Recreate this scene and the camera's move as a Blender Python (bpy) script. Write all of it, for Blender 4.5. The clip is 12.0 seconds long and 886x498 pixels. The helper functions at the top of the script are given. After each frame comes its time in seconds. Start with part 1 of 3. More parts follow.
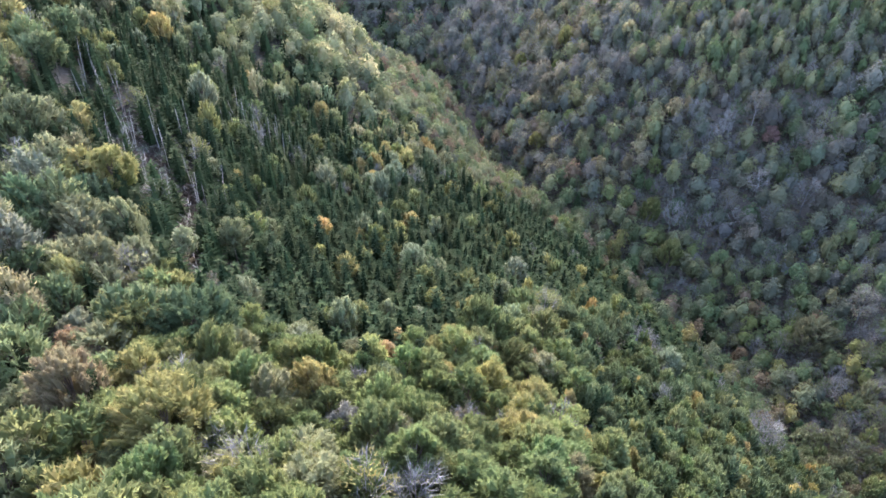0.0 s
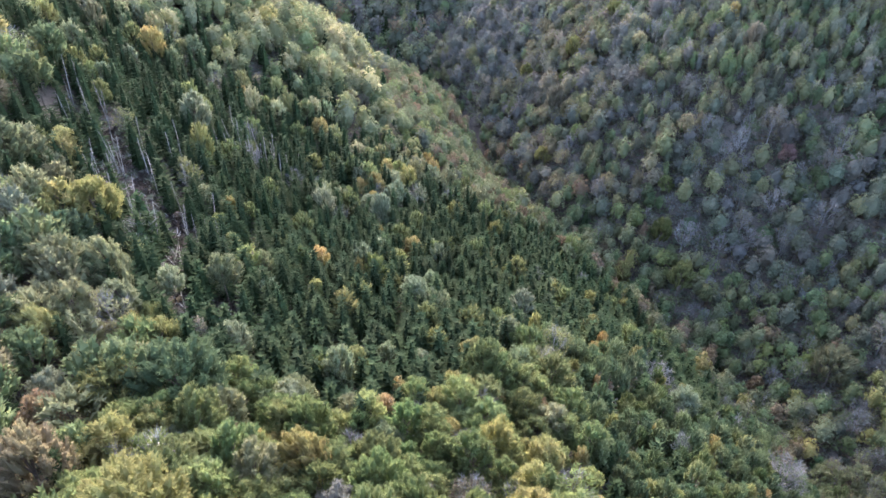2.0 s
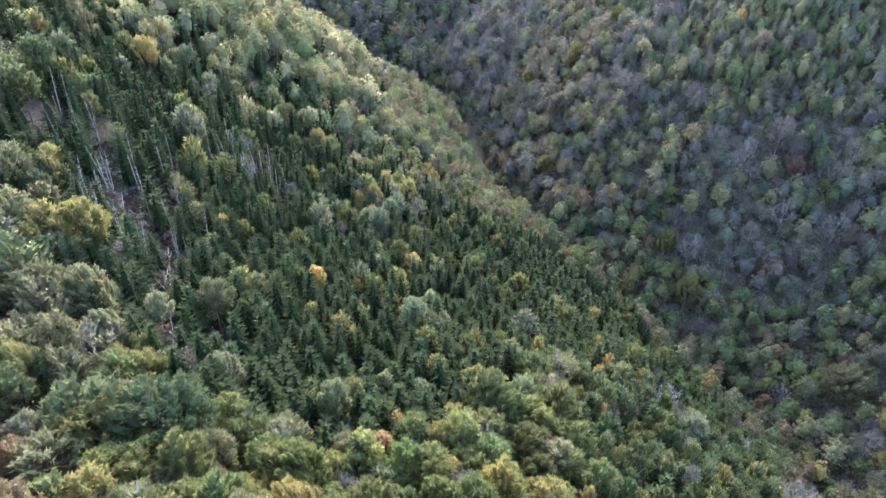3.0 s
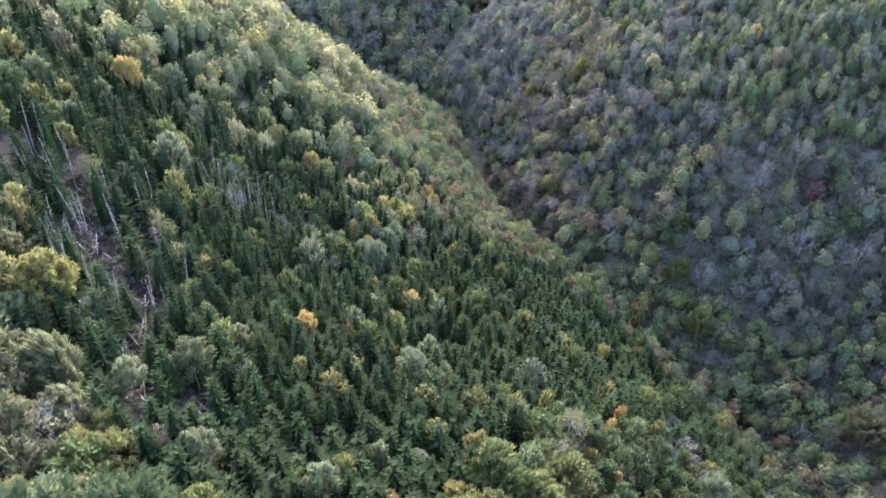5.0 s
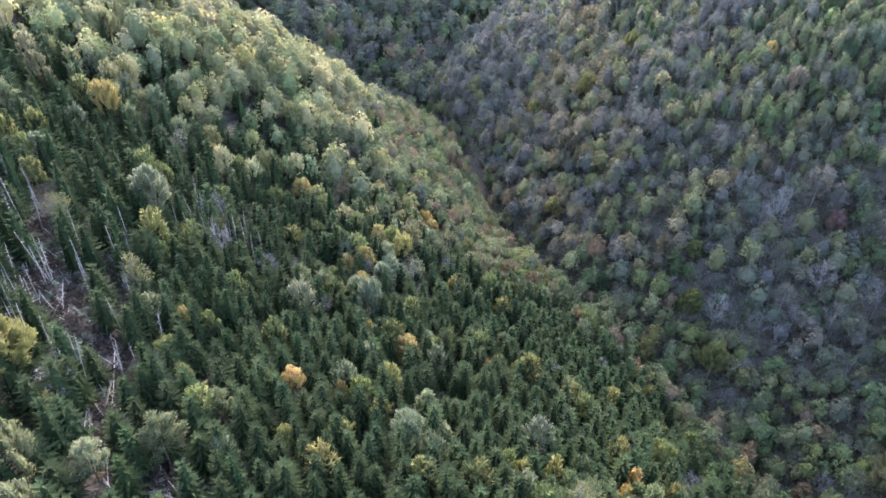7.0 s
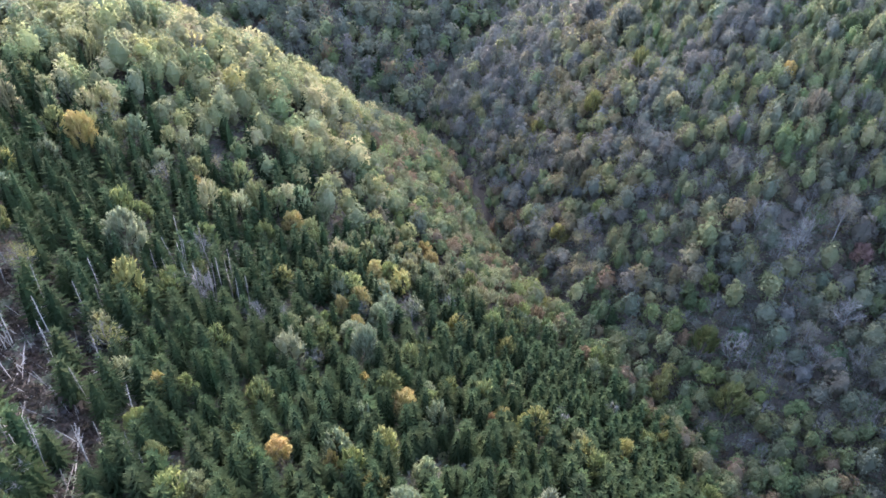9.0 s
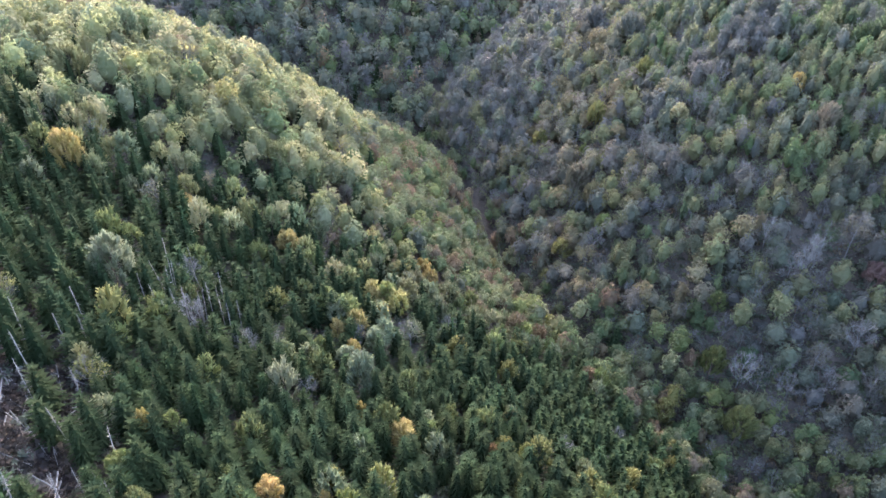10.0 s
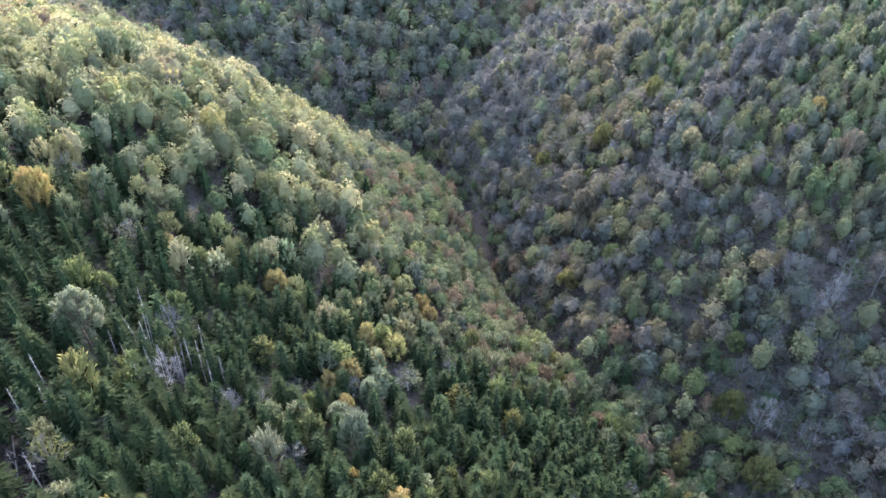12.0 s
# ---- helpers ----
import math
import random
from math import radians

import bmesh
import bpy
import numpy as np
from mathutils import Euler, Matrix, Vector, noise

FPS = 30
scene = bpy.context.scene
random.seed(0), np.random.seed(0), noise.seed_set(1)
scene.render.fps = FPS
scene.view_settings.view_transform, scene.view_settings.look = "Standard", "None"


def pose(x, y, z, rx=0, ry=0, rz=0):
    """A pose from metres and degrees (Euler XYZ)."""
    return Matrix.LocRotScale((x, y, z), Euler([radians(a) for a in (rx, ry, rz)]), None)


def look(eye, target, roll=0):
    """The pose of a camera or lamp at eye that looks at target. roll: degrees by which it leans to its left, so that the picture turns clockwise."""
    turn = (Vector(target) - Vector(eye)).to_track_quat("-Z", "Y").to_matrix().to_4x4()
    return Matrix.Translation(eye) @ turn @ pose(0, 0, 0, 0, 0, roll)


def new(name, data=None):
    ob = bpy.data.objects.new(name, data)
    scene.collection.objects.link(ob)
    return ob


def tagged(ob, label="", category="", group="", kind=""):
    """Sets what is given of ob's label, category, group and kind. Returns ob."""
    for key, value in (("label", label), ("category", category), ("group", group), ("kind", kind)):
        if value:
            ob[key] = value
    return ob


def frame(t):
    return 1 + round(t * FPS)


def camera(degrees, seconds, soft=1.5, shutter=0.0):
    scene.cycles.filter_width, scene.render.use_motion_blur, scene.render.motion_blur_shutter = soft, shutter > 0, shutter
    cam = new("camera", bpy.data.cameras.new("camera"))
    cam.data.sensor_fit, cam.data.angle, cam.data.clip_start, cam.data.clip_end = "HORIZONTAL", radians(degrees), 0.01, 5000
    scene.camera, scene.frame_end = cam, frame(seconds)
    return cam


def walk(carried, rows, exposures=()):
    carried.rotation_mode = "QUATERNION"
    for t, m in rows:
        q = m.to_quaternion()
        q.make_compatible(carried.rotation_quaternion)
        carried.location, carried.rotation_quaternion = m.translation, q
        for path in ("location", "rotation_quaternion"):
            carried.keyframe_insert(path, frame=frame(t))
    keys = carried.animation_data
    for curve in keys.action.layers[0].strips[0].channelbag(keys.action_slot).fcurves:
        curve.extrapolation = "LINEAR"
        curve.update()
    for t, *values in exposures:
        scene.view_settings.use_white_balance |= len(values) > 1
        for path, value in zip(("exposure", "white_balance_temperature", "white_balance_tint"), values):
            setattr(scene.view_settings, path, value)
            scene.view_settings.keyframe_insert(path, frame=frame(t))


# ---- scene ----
cam = camera(68.3, 12.0, soft=1.5)
METRES, EYE, TILT, LEAN, TURN = 100.0, 165.0, -35.0, 0.0, 0.0
EXPOSURE, KELVIN, TINT_SHIFT = 3.76, 6450.0, 19.0
ROWS = [
    (0.0, 0.0, 0.0, 0.0, -0.0, 0.0, -0.0),
    (0.5, -0.0001, 0.0192, 0.0164, 0.07, -0.01, -0.04),
    (1.0, -0.0002, 0.0435, 0.0384, 0.14, -0.01, -0.1),
    (1.5, -0.0004, 0.0665, 0.0599, 0.2, -0.02, -0.13),
    (2.0, -0.0007, 0.0951, 0.0867, 0.26, -0.03, -0.16),
    (2.5, -0.0013, 0.1228, 0.1121, 0.27, -0.04, -0.19),
    (3.0, -0.002, 0.1536, 0.1392, 0.27, -0.02, -0.21),
    (5.0, -0.0034, 0.2817, 0.2507, 0.28, -0.09, -0.25),
    (5.5, -0.0041, 0.3143, 0.278, 0.25, -0.11, -0.27),
    (6.0, -0.0051, 0.3485, 0.307, 0.21, -0.14, -0.29),
    (6.5, -0.0053, 0.3811, 0.3347, 0.18, -0.18, -0.29),
    (7.0, -0.006, 0.4173, 0.3652, 0.15, -0.19, -0.29),
    (9.0, -0.0062, 0.5528, 0.4817, 0.19, -0.11, -0.14),
    (9.5, -0.0066, 0.5838, 0.5084, 0.16, -0.08, -0.12),
    (10.0, -0.0064, 0.6197, 0.5394, 0.15, -0.03, -0.09),
    (10.5, -0.0069, 0.6523, 0.5676, 0.13, -0.01, -0.07),
    (11.0, -0.0073, 0.6867, 0.5965, 0.1, 0.03, -0.04),
    (11.5, -0.0066, 0.7186, 0.6252, 0.11, 0.03, -0.01),
    (12.0, -0.0072, 0.7544, 0.6562, 0.1, 0.05, 0.01),
]
walk(cam, [(t, pose(0, 0, EYE, TILT, LEAN, TURN) @ pose(METRES * x, METRES * y, METRES * z, 90 + pitch, roll, yaw)) for t, x, y, z, yaw, pitch, roll in ROWS], exposures=[(0.0, EXPOSURE, KELVIN, TINT_SHIFT), (12.0, EXPOSURE, KELVIN, TINT_SHIFT)])

# ---- sky, sun, exposure ----
SUN_EL, SUN_AZ = 30.0, -5.0          # height; degrees from ahead, minus to the left
world = bpy.data.worlds.new("sky")
scene.world = world
world.use_nodes = True
wn = world.node_tree
wn.nodes.clear()
sky = wn.nodes.new("ShaderNodeTexSky")
sky.sky_type = "NISHITA"
sky.sun_disc = False
sky.sun_elevation = radians(SUN_EL)
sky.sun_rotation = radians(SUN_AZ)
sky.dust_density = 3.0
sky.air_density = 1.0
bg = wn.nodes.new("ShaderNodeBackground")
bg.inputs["Strength"].default_value = 0.15
wo = wn.nodes.new("ShaderNodeOutputWorld")
wn.links.new(sky.outputs[0], bg.inputs["Color"])
wn.links.new(bg.outputs[0], wo.inputs["Surface"])

sun_data = bpy.data.lights.new("sun", "SUN")
sun_data.energy = 0.42
sun_data.angle = radians(60)
sun_data.color = (1.0, 0.90, 0.74)
sun = new("sun", sun_data)
sun_dir = Vector((math.sin(radians(SUN_AZ)) * math.cos(radians(SUN_EL)), math.cos(radians(SUN_AZ)) * math.cos(radians(SUN_EL)), math.sin(radians(SUN_EL))))
sun.matrix_world = look(Vector((-200, 300, 420)), Vector((-200, 300, 420)) - sun_dir)


# ---- materials ----
def material(name):
    m = bpy.data.materials.new(name)
    m.use_nodes = True
    m.node_tree.nodes.clear()
    return m, m.node_tree.nodes, m.node_tree.links


def noise_node(n, l, coord, scale, detail=3.0, rough=0.55):
    t = n.new("ShaderNodeTexNoise")
    t.inputs["Scale"].default_value = scale
    t.inputs["Detail"].default_value = detail
    t.inputs["Roughness"].default_value = rough
    l.new(coord, t.inputs["Vector"])
    return t.outputs["Fac"]


def span(n, l, value, lo, hi, a=0.0, b=1.0):
    r = n.new("ShaderNodeMapRange")
    l.new(value, r.inputs["Value"])
    for key, v in (("From Min", a), ("From Max", b), ("To Min", lo), ("To Max", hi)):
        r.inputs[key].default_value = v
    return r.outputs["Result"]


def times(n, l, a, b):
    m = n.new("ShaderNodeMix")
    m.data_type, m.blend_type = "RGBA", "MULTIPLY"
    m.inputs["Factor"].default_value = 1.0
    l.new(a, m.inputs["A"])
    l.new(b, m.inputs["B"])
    return m.outputs["Result"]


def product(n, l, a, b):
    m = n.new("ShaderNodeMath")
    m.operation = "MULTIPLY"
    l.new(a, m.inputs[0])
    l.new(b, m.inputs[1])
    return m.outputs[0]


def foliage(name, through_light, gloss, spread):
    """Leaves: the tree's own colour, varied leaf by leaf and in soft patches, partly letting light through."""
    m, n, l = material(name)
    info = n.new("ShaderNodeObjectInfo")
    tint = n.new("ShaderNodeAttribute")
    tint.attribute_name = "tint"
    geo = n.new("ShaderNodeNewGeometry")
    base = times(n, l, info.outputs["Color"], tint.outputs["Color"])
    leaf = span(n, l, geo.outputs["Random Per Island"], 1.0 - spread, 1.0 + spread)
    patch = span(n, l, noise_node(n, l, geo.outputs["Position"], 0.7), 0.87, 1.13, 0.25, 0.75)
    base = times(n, l, base, product(n, l, leaf, patch))
    hue = n.new("ShaderNodeHueSaturation")
    l.new(span(n, l, noise_node(n, l, geo.outputs["Position"], 0.33, 2.0), 0.482, 0.518, 0.3, 0.7), hue.inputs["Hue"])
    l.new(base, hue.inputs["Color"])
    base = hue.outputs["Color"]
    p = n.new("ShaderNodeBsdfPrincipled")
    l.new(base, p.inputs["Base Color"])
    p.inputs["Roughness"].default_value = gloss
    p.inputs["Specular IOR Level"].default_value = 0.06
    tr = n.new("ShaderNodeBsdfTranslucent")
    l.new(base, tr.inputs["Color"])
    mix = n.new("ShaderNodeMixShader")
    mix.inputs[0].default_value = through_light
    l.new(p.outputs[0], mix.inputs[1])
    l.new(tr.outputs[0], mix.inputs[2])
    out = n.new("ShaderNodeOutputMaterial")
    l.new(mix.outputs[0], out.inputs["Surface"])
    return m


def bark(name, dark, light, scale):
    m, n, l = material(name)
    geo = n.new("ShaderNodeNewGeometry")
    info = n.new("ShaderNodeObjectInfo")
    ramp = n.new("ShaderNodeValToRGB")
    ramp.color_ramp.elements[0].color = (*dark, 1)
    ramp.color_ramp.elements[1].color = (*light, 1)
    ramp.color_ramp.elements[0].position = 0.3
    ramp.color_ramp.elements[1].position = 0.72
    l.new(noise_node(n, l, geo.outputs["Position"], scale, 4.0, 0.65), ramp.inputs["Fac"])
    col = times(n, l, ramp.outputs["Color"], span(n, l, info.outputs["Random"], 0.75, 1.2))
    col = times(n, l, col, span(n, l, geo.outputs["Random Per Island"], 0.75, 1.25))
    p = n.new("ShaderNodeBsdfPrincipled")
    l.new(col, p.inputs["Base Color"])
    p.inputs["Roughness"].default_value = 0.85
    p.inputs["Specular IOR Level"].default_value = 0.2
    bump = n.new("ShaderNodeBump")
    bump.inputs["Strength"].default_value = 0.4
    l.new(noise_node(n, l, geo.outputs["Position"], scale * 4), bump.inputs["Height"])
    l.new(bump.outputs["Normal"], p.inputs["Normal"])
    out = n.new("ShaderNodeOutputMaterial")
    l.new(p.outputs[0], out.inputs["Surface"])
    return m


LEAVES = foliage("broad_leaves", 0.55, 0.7, 0.14)
NEEDLES = foliage("needles", 0.30, 0.85, 0.12)
BARK_BROWN = bark("brown_bark", (0.05, 0.04, 0.033), (0.15, 0.125, 0.105), 1.3)
BARK_GREY = bark("grey_bark", (0.078, 0.078, 0.076), (0.175, 0.174, 0.168), 0.9)
BARK_PALE = bark("pale_dead_wood", (0.105, 0.101, 0.098), (0.245, 0.235, 0.228), 0.8)


def forest_floor():
    m, n, l = material("forest_floor")
    geo = n.new("ShaderNodeNewGeometry")
    ramp = n.new("ShaderNodeValToRGB")
    els = ramp.color_ramp.elements
    els[0].position, els[0].color = 0.30, (0.050, 0.043, 0.037, 1)
    els[1].position, els[1].color = 0.75, (0.115, 0.099, 0.085, 1)
    mid = els.new(0.52)
    mid.color = (0.082, 0.070, 0.059, 1)
    l.new(noise_node(n, l, geo.outputs["Position"], 0.16, 6.0, 0.65), ramp.inputs["Fac"])
    col = times(n, l, ramp.outputs["Color"], span(n, l, noise_node(n, l, geo.outputs["Position"], 2.2, 4.0, 0.7), 0.55, 1.45, 0.25, 0.75))
    p = n.new("ShaderNodeBsdfPrincipled")
    l.new(col, p.inputs["Base Color"])
    p.inputs["Roughness"].default_value = 0.95
    p.inputs["Specular IOR Level"].default_value = 0.1
    bump = n.new("ShaderNodeBump")
    bump.inputs["Strength"].default_value = 0.8
    bump.inputs["Distance"].default_value = 0.3
    l.new(noise_node(n, l, geo.outputs["Position"], 1.5, 6.0, 0.7), bump.inputs["Height"])
    l.new(bump.outputs["Normal"], p.inputs["Normal"])
    out = n.new("ShaderNodeOutputMaterial")
    l.new(p.outputs[0], out.inputs["Surface"])
    return m


FLOOR = forest_floor()


# ---- the lie of the land ----
# Three hillsides, each a tilted plane with broad swells on an even lattice; the valleys run where they meet.
def hillside(x, y, plane, x0, nx, dx, y0, ny, dy, width, swells):
    z = plane[0] + plane[1] * x / 100 + plane[2] * y / 100
    k = 0
    for j in range(ny):
        for i in range(nx):
            z = z + swells[k] * np.exp(-((x - x0 - i * dx) ** 2 + (y - y0 - j * dy) ** 2) / (2 * width * width))
            k += 1
    return z


NEAR_SWELLS = [-19.3, -24.7, 15.2, 14.2, -6.4, 2.6, -0.2, 9.4, -15.1, -1.1, -10.3, -6.9, -15.1, -0.2, -9.9, 13.4, 9.9, -24.4, 9.3, 2.6, -3.5, -14.9, -7.9, -11.8, 5.3, -15.4, -0.4, 9.9, -2.1, 1.6, 5.2, 19.2, -0.3, -12.1, -5.9, 0.9, 9.4, 11.5, 7.0, 1.0, -2.0, 0.6, 11.7, -19.5, -3.9, 21.0, 4.7, 0.3]
FAR_BANK_SWELLS = [-15.6, -12.6, -12.3, 11.4, -13.3, -0.3, -19.3, -5.0, 0.3, 9.1, 17.4, 17.5, -16.3, 13.3, 4.2, -4.9, 29.2, -7.4, 23.1, -1.5]


def waves(x, y, step):
    a = np.sin(x / step * 1.7 + 0.6 * np.sin(y / step * 1.3)) * np.cos(y / step * 1.9 + 0.8 * np.sin(x / step * 0.9))
    return a + 0.5 * np.sin(x / step * 3.9 + y / step * 2.7 + 1.0)


def valley_x(y):
    """The line of the stream, where the hillsides meet."""
    return np.interp(y, (60, 100, 140, 180, 200, 220, 240, 260, 280, 300, 320, 340, 360, 380, 400, 420, 440, 460, 480, 500, 520, 540), (152, 128, 118, 106, 95, 81, 66, 52, 39, 29, 22, 17, 11, 1, -14, -12, 1, 21, 49, 74, 95, 113))


def height(x, y):
    """Ground height at x, y (numbers or arrays)."""
    x, y = np.asarray(x, float), np.asarray(y, float)
    cx, cy = np.clip(x, -260, 280), np.clip(y, -80, 600)
    near = hillside(cx, cy, (90.7, -42.3, -23.4), -130, 6, 52, 30, 8, 55, 46, NEAR_SWELLS)
    bank = hillside(cx, cy, (-82.4, 48.7, 22.2), 20, 4, 60, 150, 5, 65, 55, FAR_BANK_SWELLS)
    back = -216.4 + 0.7 * cx / 100 + 57.3 * cy / 100
    soft = 3.0
    top = np.maximum(np.maximum(near, bank), back)
    z = top + soft * np.log(np.exp((near - top) / soft) + np.exp((bank - top) / soft) + np.exp((back - top) / soft))
    z = np.where(z > 120, 120 + 60 * np.tanh((z - 120) / 60), z)
    z = z + 0.9 * waves(x, y, 19.0) + 0.35 * waves(y, x, 7.0)
    cut = np.clip((y - 255) / 25, 0, 1) * np.clip((540 - y) / 60, 0, 1)
    z = z - 9.0 * cut * np.exp(-((x - valley_x(y)) / 4.0) ** 2)
    away = np.clip((np.hypot(x, y - 250) - 420) / 700, 0, 1)
    return z * (1 - away) + away * (70 + 55 * waves(x, y, 320.0))


def mesh_from(name, verts, faces, mat, tints=None, smooth=False):
    """A mesh from arrays: verts (n, 3); faces (m, 3) or (m, 4); tints: a colour a vertex."""
    me = bpy.data.meshes.new(name)
    verts, faces = np.asarray(verts, np.float32), np.asarray(faces, np.int32)
    k = faces.shape[1]
    me.vertices.add(len(verts))
    me.vertices.foreach_set("co", verts.ravel())
    me.loops.add(faces.size)
    me.loops.foreach_set("vertex_index", faces.ravel())
    me.polygons.add(len(faces))
    me.polygons.foreach_set("loop_start", np.arange(0, faces.size, k, dtype=np.int32))
    me.polygons.foreach_set("use_smooth", np.full(len(faces), smooth))
    me.update(calc_edges=True)
    att = me.color_attributes.new("tint", "FLOAT_COLOR", "POINT")
    col = np.ones((len(verts), 4), np.float32)
    if tints is not None:
        col[:, :3] = tints
    att.data.foreach_set("color", col.ravel())
    me.materials.append(mat)
    return me


def build_ground():
    fine = np.arange(-300, 321, 4.0)
    xs = np.concatenate([np.linspace(-2200, -330, 36), fine, np.linspace(350, 2200, 36)])
    ys = np.concatenate([np.linspace(-2000, -110, 36), np.arange(-90, 621, 4.0), np.linspace(650, 2600, 38)])
    gx, gy = np.meshgrid(xs, ys)
    v = np.stack([gx.ravel(), gy.ravel(), height(gx, gy).ravel()], 1)
    nx = len(xs)
    i, j = np.meshgrid(np.arange(nx - 1), np.arange(len(ys) - 1))
    a = (j * nx + i).ravel()
    f = np.stack([a, a + 1, a + nx + 1, a + nx], 1)
    ob = new("ground", mesh_from("ground", v, f, FLOOR, smooth=True))
    tagged(ob, "steep valley sides covered in dark leaf litter", "ground", kind="structure")


build_ground()

# ---- tree shapes ----
rng = np.random.default_rng(7)


def unit(v):
    return v / (np.linalg.norm(v, axis=-1, keepdims=True) + 1e-9)


def tube(path, radii, sides=5):
    """A tapered limb along a path."""
    path = np.asarray(path, float)
    v, f = [], []
    for k, (p, r) in enumerate(zip(path, radii)):
        d = unit(path[min(k + 1, len(path) - 1)] - path[max(k - 1, 0)])
        a = unit(np.cross(d, (0.31, 0.95, 0.1)))
        b = np.cross(d, a)
        for s in range(sides):
            t = 2 * math.pi * s / sides
            v.append(p + r * (math.cos(t) * a + math.sin(t) * b))
    for k in range(len(path) - 1):
        for s in range(sides):
            q = k * sides
            e = (s + 1) % sides
            f.append((q + s, q + e, q + sides + e))
            f.append((q + s, q + sides + e, q + sides + s))
    return np.array(v), np.array(f)


def gather(pieces):
    v, f, n = [], [], 0
    for pv, pf in pieces:
        v.append(pv)
        f.append(pf + n)
        n += len(pv)
    return np.concatenate(v), np.concatenate(f)


def sprays(centres, normals, sizes, tilt, slim=0.42):
    """Small pointed leaf sprays, lying loosely on the crown's outside."""
    n = len(centres)
    d = unit(normals + tilt * rng.normal(size=(n, 3)))
    a = unit(np.cross(d, rng.normal(size=(n, 3))))
    b = np.cross(d, a)
    s = sizes[:, None]
    v = np.stack([centres - a * s * 0.55 - b * s * slim, centres - a * s * 0.45 + b * s * slim * 0.8 + d * s * 0.1, centres + a * s * 0.75 - d * s * 0.15], 1)
    return v.reshape(-1, 3), np.arange(3 * n).reshape(-1, 3)


def plume_frame(h, wide, count, tall, lean):
    """The boughs of a crown: each rises from the stem outward to a tip on a domed outline. Gives feet, tips and widths."""
    low, k = h * (1 - tall), np.arange(count) + 0.5
    zz = 1 - 1.12 * k / count
    turn = 2.4 * k + rng.uniform(-0.4, 0.4, count)
    out = np.sqrt(np.clip(1 - np.clip(zz, 0, 1) ** 2, 0, 1)) * rng.uniform(0.78, 1.08, count)
    tips = np.stack([out * np.cos(turn) * wide * 0.5, out * np.sin(turn) * wide * 0.5, low + h * tall * (0.40 + 0.60 * zz * rng.uniform(0.88, 1.08, count))], 1)
    feet = tips * (0.55, 0.55, 1) - np.array((0, 0, 1)) * (h * tall * rng.uniform(0.26, 0.42, count))[:, None]
    feet[:, 2] = np.maximum(feet[:, 2], low * 0.9)
    bend = rng.normal(size=2) * lean * wide
    tips[:, :2] += bend * (tips[:, 2:] / h)
    return feet, tips, wide * 0.5 * 1.45 / math.sqrt(count) * rng.uniform(0.8, 1.25, count)


def plume_shape(s):
    return np.sin(math.pi * np.clip(s, 0.02, 0.985) ** 1.25) ** 0.75


def tufts(feet, tips, widths, amount, size, slim, depth=(0.72, 1.12), swing=0.7, stray=0.35):
    """Slim pointed sprays over the boughs' outside, fanning up and out."""
    k = rng.choice(len(feet), amount, p=widths / widths.sum())
    s = rng.beta(2.0, 1.35, amount)
    axis = unit(tips - feet)[k]
    one = unit(np.cross(axis, (0.3, 0.9, 0.15)))
    two = np.cross(axis, one)
    t = rng.uniform(0, 2 * math.pi, amount)[:, None]
    side = np.cos(t) * one + np.sin(t) * two
    r = (widths[k] * plume_shape(s) * rng.uniform(*depth, amount))[:, None]
    c = feet[k] + (tips - feet)[k] * s[:, None] + side * r
    a = unit(axis + swing * side + stray * rng.normal(size=(amount, 3)))
    b = unit(np.cross(a, side) + 0.5 * rng.normal(size=(amount, 3)))
    w = (size * rng.uniform(0.6, 1.35, amount))[:, None]
    v = np.stack([c - a * w * 0.55 - b * w * slim, c - a * w * 0.5 + b * w * slim, c + a * w * 0.8], 1)
    return v.reshape(-1, 3), np.arange(3 * amount).reshape(-1, 3)


def spindles(feet, tips, widths, sides, levels, fill):
    """The dense inside of each bough: a ragged spindle."""
    v, f = [], []
    for a, b, w in zip(feet, tips, widths):
        axis = unit(b - a)
        one = unit(np.cross(axis, (0.3, 0.9, 0.15)))
        two = np.cross(axis, one)
        n = len(v)
        for s in levels:
            for q in range(sides):
                t = 2 * math.pi * (q + 0.5 * s) / sides
                v.append(a + (b - a) * s + (math.cos(t) * one + math.sin(t) * two) * w * fill * float(plume_shape(s)) * rng.uniform(0.7, 1.2))
        v.append(a + (b - a) * 0.98)
        for j in range(len(levels) - 1):
            for q in range(sides):
                c, d = n + j * sides + q, n + j * sides + (q + 1) % sides
                f += [(c, d, d + sides), (c, d + sides, c + sides)]
        for q in range(sides):
            f.append((n + (len(levels) - 1) * sides + q, n + (len(levels) - 1) * sides + (q + 1) % sides, n + len(levels) * sides))
    return np.array(v), np.array(f)


def broad_crown(h, wide, boughs, leaves, size, sides, tall=0.62):
    """A leafy crown of upswept boughs, each a feathery plume, with gaps between them."""
    feet, tips, widths = plume_frame(h, wide, boughs, tall, 0.06)
    levels = (0.12, 0.4, 0.72) if sides > 4 else (0.15, 0.6)
    pieces = [spindles(feet, tips, widths, sides, levels, 0.55), tufts(feet, tips, widths, leaves, size, 0.30, (0.55, 1.16))]
    return gather(pieces), tips * 0.9


